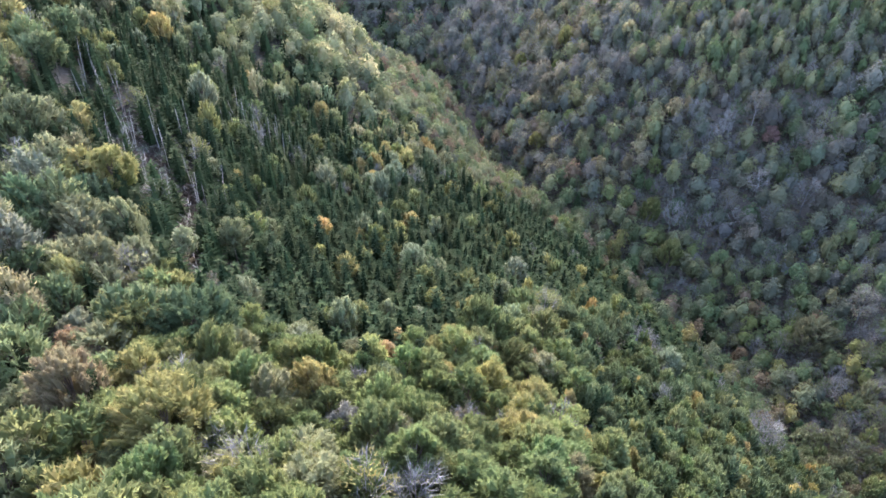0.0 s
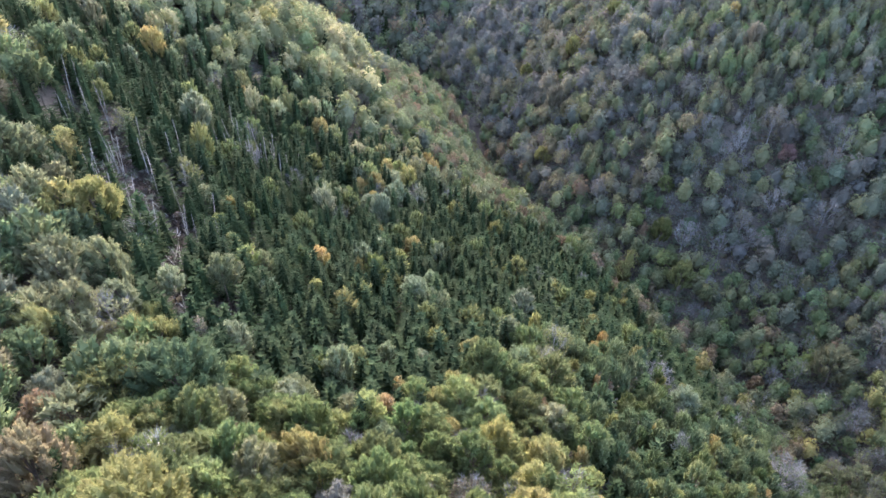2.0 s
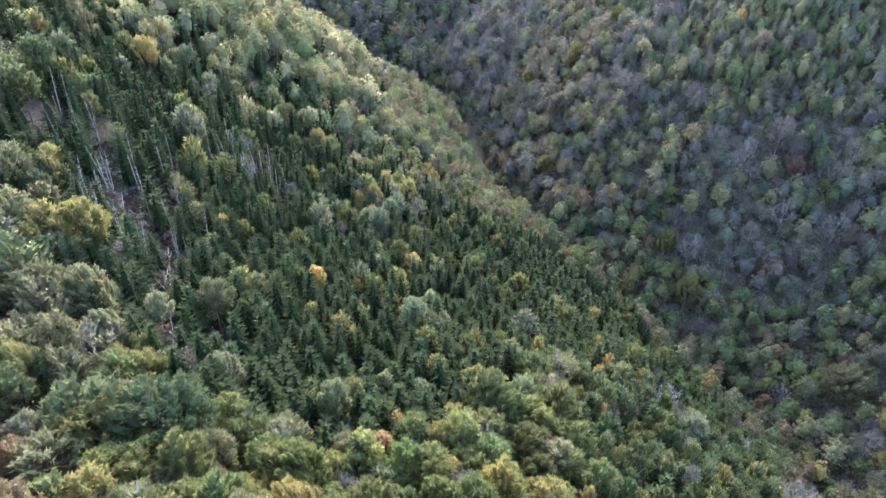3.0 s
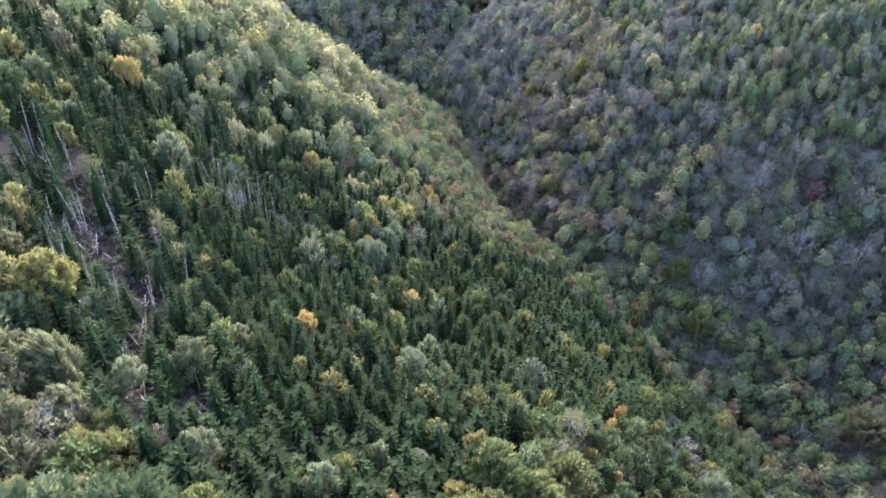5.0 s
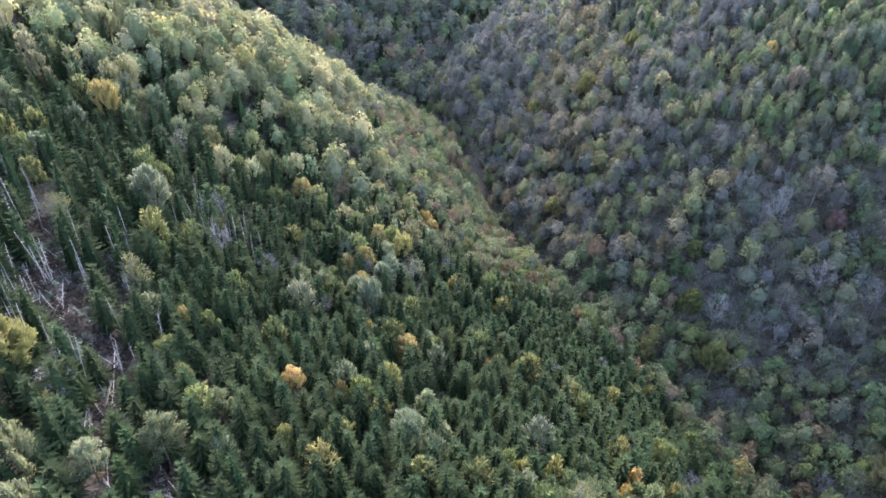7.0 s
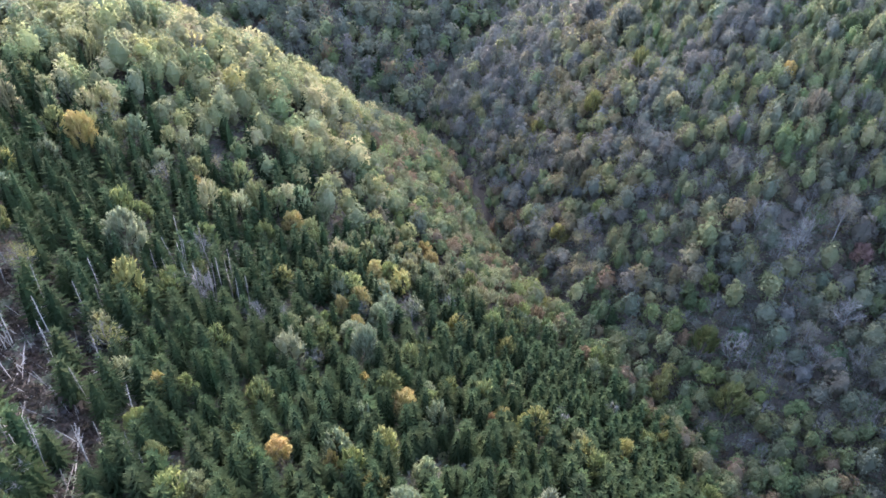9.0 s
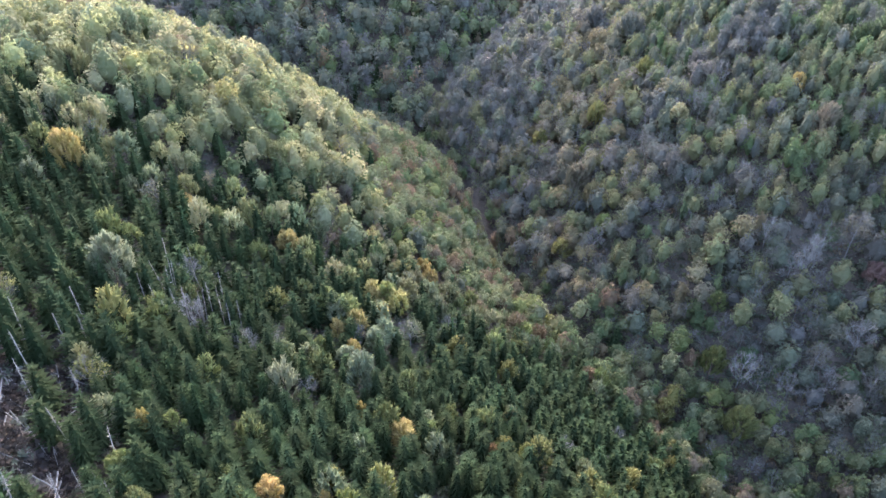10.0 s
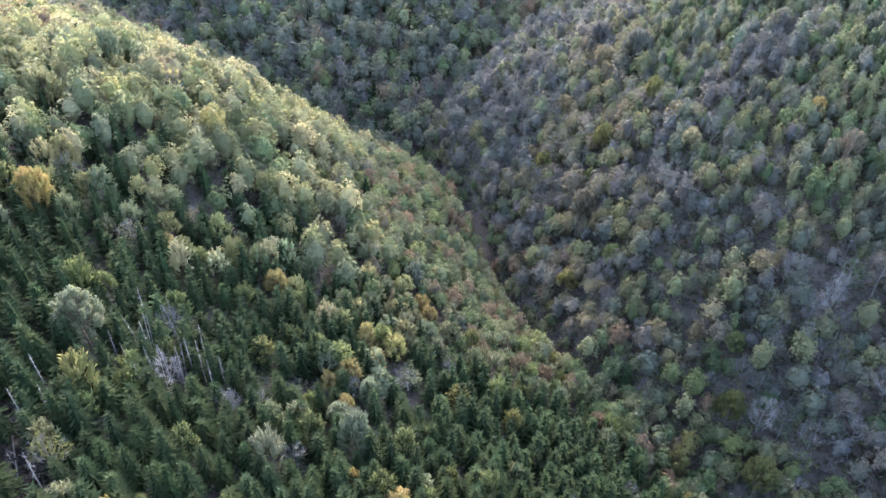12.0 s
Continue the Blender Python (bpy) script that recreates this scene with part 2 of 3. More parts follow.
def round_crown(h, wide, lumps, leaves, size, tall=0.62):
    """A leafy crown of rounded lumps over a dense inside, for trees that stay far off."""
    feet, tips, widths = plume_frame(h, wide * 0.94, lumps, tall, 0.06)
    tips = tips - (tips - feet) * 0.12
    k = rng.choice(lumps, leaves, p=widths ** 2 / (widths ** 2).sum())
    d = unit(rng.normal(size=(leaves, 3)) + unit(tips - feet)[k] * 0.9)
    c = tips[k] + d * (widths[k] * rng.uniform(0.75, 1.12, leaves))[:, None] * (1.0, 1.0, 1.25)
    low = h * (1 - tall)
    core = spindles(np.array(((0, 0, low * 0.9),)), np.array(((0, 0, h * 0.97),)), np.array((wide * 0.36,)), 7, (0.12, 0.35, 0.6, 0.85), 1.0)
    return gather([core, sprays(c, d + (0, 0, 0.15), size * rng.uniform(0.6, 1.3, leaves), 0.45)]), tips * 0.9


def broad_trunk(h, places, girth, sides=5):
    top = h * 0.82
    lean = rng.normal(size=2) * 0.3
    path = [(lean[0] * u * u * 2, lean[1] * u * u * 2, u * top - (0.8 if u == 0 else 0)) for u in (0, 0.25, 0.55, 1)]
    pieces = [tube(path, [girth, girth * 0.8, girth * 0.55, girth * 0.12], sides)]
    for p in places[:7]:
        start = np.array((0, 0, min(p[2] * 0.62, top * 0.7)))
        pieces.append(tube([start, (start + p) / 2 + (0, 0, 0.2), p], [girth * 0.42, girth * 0.28, girth * 0.08], 4))
    return gather(pieces)


def spruce_crown(h, wide, tiers, arms, per, size):
    """A pointed cone of whorled branches: each a flat fan of needled sprays, drooping below and upswept near the tip."""
    bare = 0.12 * h
    c, way, side, w = [], [], [], []
    for k in range(tiers):
        u = (k + rng.uniform(-0.25, 0.25)) / tiers
        u = min(max(u, 0.0), 0.985)
        z = bare + (h - bare) * u
        turn = rng.uniform(0, 6.283)
        number = max(4, round(arms * (1 - 0.45 * u)))
        for q in range(number):
            t = turn + 2 * math.pi * (q + rng.uniform(-0.25, 0.25)) / number
            reach = wide * 0.5 * (1 - u) ** 0.62 * rng.uniform(0.72, 1.15) * (0.86 + 0.14 * min(1, u * 6)) + 0.32
            rise = (h - bare) / tiers * rng.uniform(-0.5, 0.5)
            slope = 0.80 * u - 0.42 + rng.normal() * 0.10
            out = np.array((math.cos(t), math.sin(t), 0.0))
            for i in range(per):
                p = 0.26 + 0.74 * (i + 0.6) / per
                yaw = t + (0.55 if i % 2 else -0.55) * (1.15 - p) * 1.6 + rng.normal() * 0.15
                c.append(out * reach * p + (0, 0, min(z + rise, h) + reach * (slope * p + 0.14 * p * p)))
                way.append((math.cos(yaw), math.sin(yaw), slope + 0.35 * p + rng.normal() * 0.12))
                side.append((-math.sin(yaw), math.cos(yaw), rng.normal() * 0.55))
                w.append(size * rng.uniform(0.75, 1.25) * (0.70 + 0.30 * reach / (wide * 0.5)) * (1.15 - 0.3 * p))
    c, way, side, w = np.array(c), unit(np.array(way)), unit(np.array(side)), np.array(w)[:, None]
    v = np.stack([c - way * w * 0.6 - side * w * 0.27, c - way * w * 0.6 + side * w * 0.27, c + way * w * 0.8], 1).reshape(-1, 3)
    f = np.arange(len(v)).reshape(-1, 3)
    ring, levels = 8, ((0.08, 0.28), (0.34, 0.24), (0.62, 0.16), (0.82, 0.08))
    cv, cf = [], []
    for zz, rr in levels:
        for q in range(ring):
            a = 2 * math.pi * q / ring
            j = rng.uniform(0.75, 1.15) * rr * wide * (1.15 if q % 2 else 0.85)
            cv.append((j * math.cos(a), j * math.sin(a), zz * h))
    cv.append((0, 0, h * 0.98))
    for k in range(len(levels)):
        for q in range(ring):
            a, b = k * ring + q, k * ring + (q + 1) % ring
            if k < len(levels) - 1:
                cf += [(a, b, b + ring), (a, b + ring, a + ring)]
            else:
                cf.append((a, b, len(levels) * ring))
    return gather([(np.array(cv), np.array(cf)), (v, f)])


def spruce_trunk(h, girth):
    return tube([(0, 0, -0.8), (0, 0, h * 0.4), (0, 0, h * 0.97)], [girth, girth * 0.7, 0.03], 6)


def bare_limbs(h, wide, boughs, twigs, broad):
    """Leafless: boughs that sweep up from the stem and end in a haze of fine twigs (thin blades)."""
    feet, tips, widths = plume_frame(h, wide, boughs, 0.66, 0.08)
    pieces = []
    for a, b in zip(feet, tips):
        start = np.array((0, 0, max(0.3 * h, a[2] - 0.10 * h)))
        pieces.append(tube([start, a * 0.8 + start * 0.2, b], [broad * 1.5, broad, broad * 0.35], 3))
    pieces.append(tufts(feet, tips, widths, twigs, wide * 0.15, broad * 0.85 / (wide * 0.15), (0.1, 1.0), 0.75, 0.4))
    return gather(pieces)


def loose_leaves(h, wide, boughs, leaves, size):
    """What is left of a thinning crown: loose sprays along the boughs, with the branches showing between."""
    feet, tips, widths = plume_frame(h, wide, boughs, 0.66, 0.06)
    return tufts(feet, tips, widths * rng.uniform(0.3, 1.5, boughs), leaves, size, 0.28, (0.4, 1.1), 0.8, 0.5)


def bare_trunk(h, girth, sides=5):
    return tube([(0, 0, -0.8), (0.1, 0, h * 0.35), (-0.1, 0.1, h * 0.65), (0, 0, h * 0.97)], [girth, girth * 0.75, girth * 0.45, 0.03], sides)


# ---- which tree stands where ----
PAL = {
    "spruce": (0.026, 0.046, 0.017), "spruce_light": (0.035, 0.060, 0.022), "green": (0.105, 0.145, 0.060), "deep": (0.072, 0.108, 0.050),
    # the left hill's own lime is lightened and yellowed here to imitate sun glare
    "olive": (0.145, 0.162, 0.078), "lime": (0.128, 0.156, 0.050), "glare_lime": (0.212, 0.222, 0.085), "yellow": (0.250, 0.232, 0.072), "gold": (0.310, 0.240, 0.070),
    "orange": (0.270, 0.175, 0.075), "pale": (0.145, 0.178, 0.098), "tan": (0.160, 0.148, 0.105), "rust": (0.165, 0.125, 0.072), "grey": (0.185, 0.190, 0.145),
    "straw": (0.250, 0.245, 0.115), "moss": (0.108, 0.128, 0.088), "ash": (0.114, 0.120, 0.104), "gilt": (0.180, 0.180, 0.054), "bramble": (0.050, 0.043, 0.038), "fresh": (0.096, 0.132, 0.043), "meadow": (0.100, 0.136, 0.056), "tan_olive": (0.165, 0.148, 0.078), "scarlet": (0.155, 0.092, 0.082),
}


def near(x, y, cx, cy, r):
    return math.hypot(x - cx, y - cy) < r


def pick(options):
    names = list(options)
    w = np.array([options[k] for k in names], float)
    return names[int(rng.choice(len(names), p=w / w.sum()))]


def in_windfall(x, y):
    middle = np.interp(y, (112, 130, 150, 166, 190), (-46, -56, -71, -82, -95))
    if 113 < y < 190 and abs(x - middle) < 5.6 + 0.14 * (y - 113):
        return True
    return near(x, y, -65, 209, 6) or near(x, y, -58, 206, 5)


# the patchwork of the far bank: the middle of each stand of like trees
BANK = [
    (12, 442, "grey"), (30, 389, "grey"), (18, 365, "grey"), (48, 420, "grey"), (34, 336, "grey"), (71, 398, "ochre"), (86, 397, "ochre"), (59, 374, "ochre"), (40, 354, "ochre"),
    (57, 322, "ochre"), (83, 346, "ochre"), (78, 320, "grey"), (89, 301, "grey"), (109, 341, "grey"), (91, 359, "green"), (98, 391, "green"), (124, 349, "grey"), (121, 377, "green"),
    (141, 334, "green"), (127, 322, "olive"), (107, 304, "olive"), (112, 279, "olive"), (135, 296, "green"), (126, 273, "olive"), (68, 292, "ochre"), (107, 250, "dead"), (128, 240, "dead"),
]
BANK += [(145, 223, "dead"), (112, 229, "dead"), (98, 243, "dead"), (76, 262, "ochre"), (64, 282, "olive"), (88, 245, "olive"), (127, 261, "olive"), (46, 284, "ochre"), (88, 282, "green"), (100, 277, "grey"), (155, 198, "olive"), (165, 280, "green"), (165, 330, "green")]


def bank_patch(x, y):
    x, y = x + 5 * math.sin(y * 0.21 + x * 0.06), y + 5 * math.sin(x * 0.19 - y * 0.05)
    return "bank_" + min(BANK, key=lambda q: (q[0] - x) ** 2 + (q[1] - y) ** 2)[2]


def zone(x, y):
    vx = valley_x(y)
    if y > 404 and x < vx + 2:
        return "back"
    if x > vx + 8:
        if y < 262 and x < vx + 15 + 0.36 * (262 - y):
            return "foot"
        return bank_patch(x, y)
    if x > vx - (14 if y < 275 else 22):
        return "valley" if y < 272 else "gully"
    if y < 92 + max(0, min(45, (x + 10) * 1.5)) and x > -52:
        if near(x, y, 6, 82, 20):
            return "crest"
        return "spur" if x < 22 + (y - 60) * 0.12 else "flank"
    if x > 24 and y < 150:
        return "flank"
    if x < -54 - max(0, (y - 105) * 0.95) and y < 155 or x < -112 and y < 200:
        return "left_near"
    if in_windfall(x, y):
        return "windfall"
    line = 247 + 0.10 * min(0, x + 50) + (8 if x < -90 else 0)
    if y < line:
        return "mixed" if near(x, y, -24, 226, 20) else "spruce"
    if x > -45 and y > line and x > vx - 62:
        return "hem"
    return "hill_low" if y < 285 else "hill"


# kind of tree by zone: shares of spruce, leafed and bare trees; then the leaf colours
SHARES = {
    "spur": dict(leafed=0.90, sparse=0.07, bare=0.03), "crest": dict(leafed=0.92, sparse=0.06, bare=0.02), "flank": dict(spruce=0.52, leafed=0.72, bare=0.02), "left_near": dict(spruce=0.20, leafed=0.80, sparse=0.04, bare=0.02),
    "spruce": dict(spruce=0.93, leafed=0.12, bare=0.012), "mixed": dict(spruce=0.60, leafed=0.36, bare=0.03), "windfall": dict(spruce=0.30, bare=0.05),
    "hem": dict(spruce=0.05, leafed=0.94, bare=0.01), "hill_low": dict(spruce=0.50, leafed=0.48, sparse=0.02), "hill": dict(spruce=0.13, leafed=0.85, sparse=0.05),
    "valley": dict(spruce=0.05, leafed=0.80, sparse=0.15), "gully": dict(leafed=0.80, sparse=0.20), "foot": dict(leafed=0.74, sparse=0.20, bare=0.06), "bank_olive": dict(leafed=0.74, sparse=0.20, bare=0.06), "bank_green": dict(leafed=0.84, sparse=0.12, bare=0.04), "bank_ochre": dict(leafed=0.78, sparse=0.16, bare=0.06),
    "bank_grey": dict(leafed=0.56, sparse=0.26, bare=0.18), "bank_dead": dict(leafed=0.60, sparse=0.26, bare=0.14), "back": dict(spruce=0.16, leafed=0.60, sparse=0.24),
}
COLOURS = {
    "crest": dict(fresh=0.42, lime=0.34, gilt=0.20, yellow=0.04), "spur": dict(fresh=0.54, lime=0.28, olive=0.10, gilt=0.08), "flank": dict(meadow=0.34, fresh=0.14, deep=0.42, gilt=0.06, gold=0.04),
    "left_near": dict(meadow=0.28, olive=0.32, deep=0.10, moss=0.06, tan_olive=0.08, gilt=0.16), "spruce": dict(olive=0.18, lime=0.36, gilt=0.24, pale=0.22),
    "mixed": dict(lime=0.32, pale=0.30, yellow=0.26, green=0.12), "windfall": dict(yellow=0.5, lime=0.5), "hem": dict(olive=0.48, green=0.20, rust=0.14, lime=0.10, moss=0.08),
    # hill leaves: truly yellowish, but mixed paler so their colour carries the glare
    "hill_low": dict(green=0.12, olive=0.26, glare_lime=0.36, pale=0.10, straw=0.16), "hill": dict(green=0.07, olive=0.24, glare_lime=0.36, pale=0.06, straw=0.19, yellow=0.04, rust=0.04),
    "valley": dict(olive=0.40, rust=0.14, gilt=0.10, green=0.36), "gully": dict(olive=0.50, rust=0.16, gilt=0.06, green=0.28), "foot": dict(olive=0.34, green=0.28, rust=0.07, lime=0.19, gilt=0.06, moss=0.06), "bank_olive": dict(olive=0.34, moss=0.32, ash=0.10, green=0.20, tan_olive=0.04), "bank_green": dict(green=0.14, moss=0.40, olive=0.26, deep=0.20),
    # back: the large moss and ash share paints distance haze into the leaves
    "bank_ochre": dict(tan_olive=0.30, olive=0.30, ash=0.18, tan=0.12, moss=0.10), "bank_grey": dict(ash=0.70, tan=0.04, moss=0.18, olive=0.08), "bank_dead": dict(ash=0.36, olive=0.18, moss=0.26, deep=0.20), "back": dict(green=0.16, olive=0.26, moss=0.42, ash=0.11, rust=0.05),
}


class Tree:
    def __init__(self, kind, x, y, tall, broad, colour):
        self.kind, self.x, self.y, self.tall, self.broad, self.colour = kind, x, y, tall, broad, colour
        self.z = float(height(x, y))
        self.turn = float(rng.uniform(0, 6.283))
        self.shape = int(rng.integers(0, 1000))


trees = []


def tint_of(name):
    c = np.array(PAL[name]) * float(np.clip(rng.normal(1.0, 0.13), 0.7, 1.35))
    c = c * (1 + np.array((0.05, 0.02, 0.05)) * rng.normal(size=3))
    # greyed towards its mean: haze put into the tint
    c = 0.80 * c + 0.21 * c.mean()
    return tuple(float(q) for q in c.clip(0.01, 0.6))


def stand(kind, colour, x, y, tall, broad):
    """One tree that stands out by itself."""
    trees.append(Tree(kind, x, y, tall, broad, tint_of(colour)))


# trees that stand out
stand("leafed", "gilt", -37.1, 58.3, 19.0, 14.0)
stand("leafed", "tan_olive", -53.2, 65.1, 19.0, 10.8)
stand("leafed", "gilt", -47.8, 73.0, 14.9, 8.3)
stand("leafed", "deep", -44.3, 88.4, 19.0, 17.1)
stand("leafed", "lime", -57.4, 109.2, 11.8, 6.7)
stand("leafed", "pale", -42.5, 109.6, 12.1, 6.9)
stand("leafed", "gold", -30.0, 80.1, 11.0, 3.8)
stand("leafed", "rust", -34.8, 80.6, 11.0, 4.9)
stand("leafed", "orange", -11.2, 95.5, 11.0, 5.4)
stand("bare", "grey", -5.6, 94.6, 11.0, 3.6)
stand("leafed", "ash", -15.3, 66.4, 11.7, 6.8)
stand("sparse", "ash", -4.5, 69.3, 11.7, 6.9)
stand("leafed", "ash", -20.8, 58.4, 11.0, 5.3)
stand("leafed", "lime", -12.7, 58.1, 11.0, 5.4)
stand("leafed", "pale", -13.2, 117.7, 11.0, 4.8)
stand("leafed", "orange", 10.4, 103.6, 11.0, 4.0)
stand("leafed", "orange", 19.7, 104.3, 11.0, 3.5)
stand("leafed", "orange", 22.0, 102.6, 11.0, 2.9)
stand("sparse", "tan", 4.2, 73.7, 11.0, 6.2)
stand("leafed", "pale", 15.7, 65.6, 11.0, 6.1)
stand("leafed", "lime", 18.7, 79.1, 11.0, 4.1)
stand("leafed", "gold", 26.1, 78.2, 11.0, 3.0)
stand("leafed", "gilt", 34.7, 75.9, 11.0, 3.3)
stand("leafed", "orange", 35.3, 120.5, 11.0, 2.5)
stand("leafed", "gold", 25.6, 91.4, 11.0, 3.3)
stand("leafed", "gilt", 16.4, 142.6, 11.0, 5.7)
stand("leafed", "gilt", 6.1, 122.6, 11.6, 6.7)
stand("leafed", "tan", 12.4, 114.3, 11.0, 6.2)
stand("leafed", "lime", 59.3, 168.8, 14.8, 8.3)
stand("leafed", "pale", 62.8, 130.5, 14.4, 8.1)
stand("sparse", "ash", 91.9, 122.9, 19.0, 11.7)
stand("leafed", "rust", 113.1, 180.5, 11.7, 6.6)
stand("leafed", "olive", 133.6, 174.6, 19.0, 14.9)
stand("leafed", "olive", -67.8, 103.3, 15.0, 8.4)
stand("leafed", "moss", -62.5, 84.0, 12.3, 7.0)
stand("leafed", "gilt", -61.8, 92.8, 11.0, 4.9)
stand("leafed", "tan_olive", -60.3, 101.7, 11.0, 6.0)
stand("leafed", "rust", -61.3, 78.6, 11.8, 6.8)
stand("bare", "grey", 64.9, 160.2, 11.5, 7.0)
stand("bare", "grey", 62.9, 149.1, 11.0, 6.6)
stand("bare", "grey", 62.9, 143.9, 11.0, 5.7)
stand("bare", "grey", 57.2, 143.3, 11.0, 5.5)
stand("sparse", "tan", 148.2, 176.9, 19.0, 12.5)
stand("leafed", "gilt", -79.2, 138.2, 19.0, 12.4)
stand("leafed", "olive", -67.9, 118.5, 17.4, 9.5)
stand("leafed", "pale", -50.4, 129.6, 14.8, 8.3)
stand("leafed", "pale", -59.1, 122.8, 11.1, 6.4)
stand("leafed", "gilt", -54.3, 105.0, 12.9, 7.3)
stand("leafed", "lime", -59.5, 155.8, 11.0, 5.9)
stand("leafed", "lime", -54.2, 149.4, 11.0, 4.5)
stand("leafed", "pale", -46.2, 144.6, 11.1, 6.3)
stand("leafed", "pale", -8.0, 148.1, 14.7, 8.2)
stand("leafed", "pale", -4.9, 162.6, 11.0, 5.6)
stand("leafed", "gold", -35.4, 159.7, 11.0, 5.4)
stand("leafed", "gold", -24.5, 159.3, 11.0, 3.3)
stand("leafed", "gold", -11.3, 185.8, 12.9, 7.3)
stand("sparse", "tan", -49.4, 109.9, 11.0, 3.9)
stand("leafed", "gold", -103.9, 242.3, 17.4, 9.6)
stand("leafed", "lime", -102.1, 196.7, 11.0, 6.2)
stand("leafed", "lime", -107.7, 205.0, 11.0, 4.2)
stand("sparse", "lime", -93.2, 187.9, 11.0, 6.3)
stand("sparse", "gilt", -72.3, 174.7, 11.9, 6.8)
stand("leafed", "gilt", -96.9, 162.9, 12.8, 7.3)
stand("leafed", "lime", -69.1, 247.6, 13.3, 7.5)
stand("leafed", "gold", -50.0, 249.8, 12.5, 7.1)
stand("leafed", "lime", -43.0, 247.0, 11.0, 5.7)
stand("leafed", "lime", -18.8, 244.0, 13.2, 7.5)
stand("leafed", "gold", -20.2, 234.4, 11.2, 6.4)
stand("leafed", "gold", -31.0, 220.0, 11.0, 4.4)
stand("bare", "grey", -25.0, 220.0, 11.0, 4.4)
stand("sparse", "pale", -11.1, 229.2, 12.6, 7.1)
stand("leafed", "lime", -34.3, 211.0, 11.0, 5.4)
stand("leafed", "pale", -26.8, 209.8, 11.5, 6.5)
stand("leafed", "tan", -36.6, 289.1, 11.0, 6.1)
stand("leafed", "lime", -45.3, 307.5, 12.2, 6.9)
stand("leafed", "gold", -77.7, 249.4, 11.0, 4.9)
stand("leafed", "gilt", -32.5, 140.1, 11.0, 3.8)
stand("sparse", "tan", 146.7, 236.4, 16.0, 8.9)
stand("sparse", "tan", 130.1, 255.3, 19.0, 10.5)
stand("sparse", "tan", 117.1, 231.0, 14.8, 8.2)
stand("leafed", "lime", 89.0, 239.3, 16.6, 9.2)
stand("leafed", "lime", 61.8, 298.3, 12.6, 7.1)
stand("leafed", "scarlet", 134.0, 245.3, 13.4, 7.5)
stand("leafed", "lime", 94.2, 221.4, 18.9, 10.5)
stand("leafed", "lime", 92.7, 254.0, 12.4, 6.9)
stand("leafed", "gilt", 73.8, 231.1, 14.7, 8.2)
stand("leafed", "gilt", 46.8, 298.3, 14.7, 8.2)
stand("bare", "grey", 113.0, 254.3, 16.0, 8.9)
stand("bare", "grey", 127.9, 231.8, 17.5, 9.7)
stand("bare", "grey", 97.0, 234.8, 17.4, 9.7)
stand("bare", "grey", 142.3, 221.5, 19.0, 12.2)
stand("leafed", "gilt", 20.8, 190.7, 11.0, 5.6)
stand("leafed", "orange", 11.5, 188.7, 11.0, 2.9)
stand("leafed", "gold", 127.2, 309.8, 11.0, 5.8)
stand("leafed", "tan", 129.6, 289.7, 15.8, 8.8)
stand("leafed", "gilt", 84.8, 356.8, 16.4, 9.1)
stand("leafed", "gilt", 65.2, 347.5, 16.0, 8.9)
stand("leafed", "gilt", 43.2, 358.2, 13.6, 7.7)
stand("leafed", "lime", 59.4, 336.2, 11.0, 5.1)
stand("leafed", "tan_olive", 59.6, 311.3, 15.5, 8.7)
stand("leafed", "ash", 73.3, 410.5, 19.0, 14.2)
stand("leafed", "ash", 84.4, 386.0, 19.0, 15.1)
stand("leafed", "tan", 54.6, 322.2, 19.0, 10.9)
stand("leafed", "straw", 90.0, 320.2, 14.8, 8.2)
stand("leafed", "pale", -80.1, 207.3, 19.0, 10.6)
stand("leafed", "lime", -83.3, 224.1, 11.0, 5.7)
stand("leafed", "pale", -22.3, 202.8, 17.2, 9.5)
stand("leafed", "gold", -25.6, 213.3, 11.0, 4.8)
stand("leafed", "pale", -20.0, 220.2, 12.9, 7.3)
stand("leafed", "gold", -21.7, 192.2, 11.0, 3.6)
stand("leafed", "lime", -55.3, 168.8, 11.0, 5.1)
stand("leafed", "gold", -59.6, 166.6, 11.0, 3.6)
stand("bare", "grey", -44.0, 205.6, 11.0, 4.3)
stand("bare", "grey", -68.1, 220.3, 13.3, 7.5)
stand("bare", "grey", -34.5, 193.1, 11.0, 5.9)
stand("leafed", "pale", -6.3, 253.1, 13.8, 7.7)
stand("leafed", "gold", -5.7, 264.3, 11.0, 5.7)
stand("leafed", "gold", -8.6, 269.0, 11.0, 5.8)
stand("leafed", "glare_lime", -120.8, 287.4, 17.0, 12.0)
stand("leafed", "straw", -131.6, 294.1, 17.0, 12.0)
stand("leafed", "pale", -115.3, 319.3, 19.0, 10.6)
stand("leafed", "olive", -63.0, 111.0, 14.0, 9.0)
stand("leafed", "gilt", -69.5, 96.5, 14.0, 9.0)
stand("leafed", "gilt", -58.5, 103.5, 12.5, 7.0)
PLACED = len(trees)


def inside(x, y):
    return -60 < y < 520 and -86 - 0.34 * max(0, y - 45) < x < min(188, 98 + 0.62 * max(0, y - 55), 188 - 0.5 * (y - 380)) and x > -225


def crowded(x, y, r):
    return any((q.x - x) ** 2 + (q.y - y) ** 2 < (r + q.broad * (0.22 if r < 1.5 else 0.26)) ** 2 for q in trees[:PLACED])


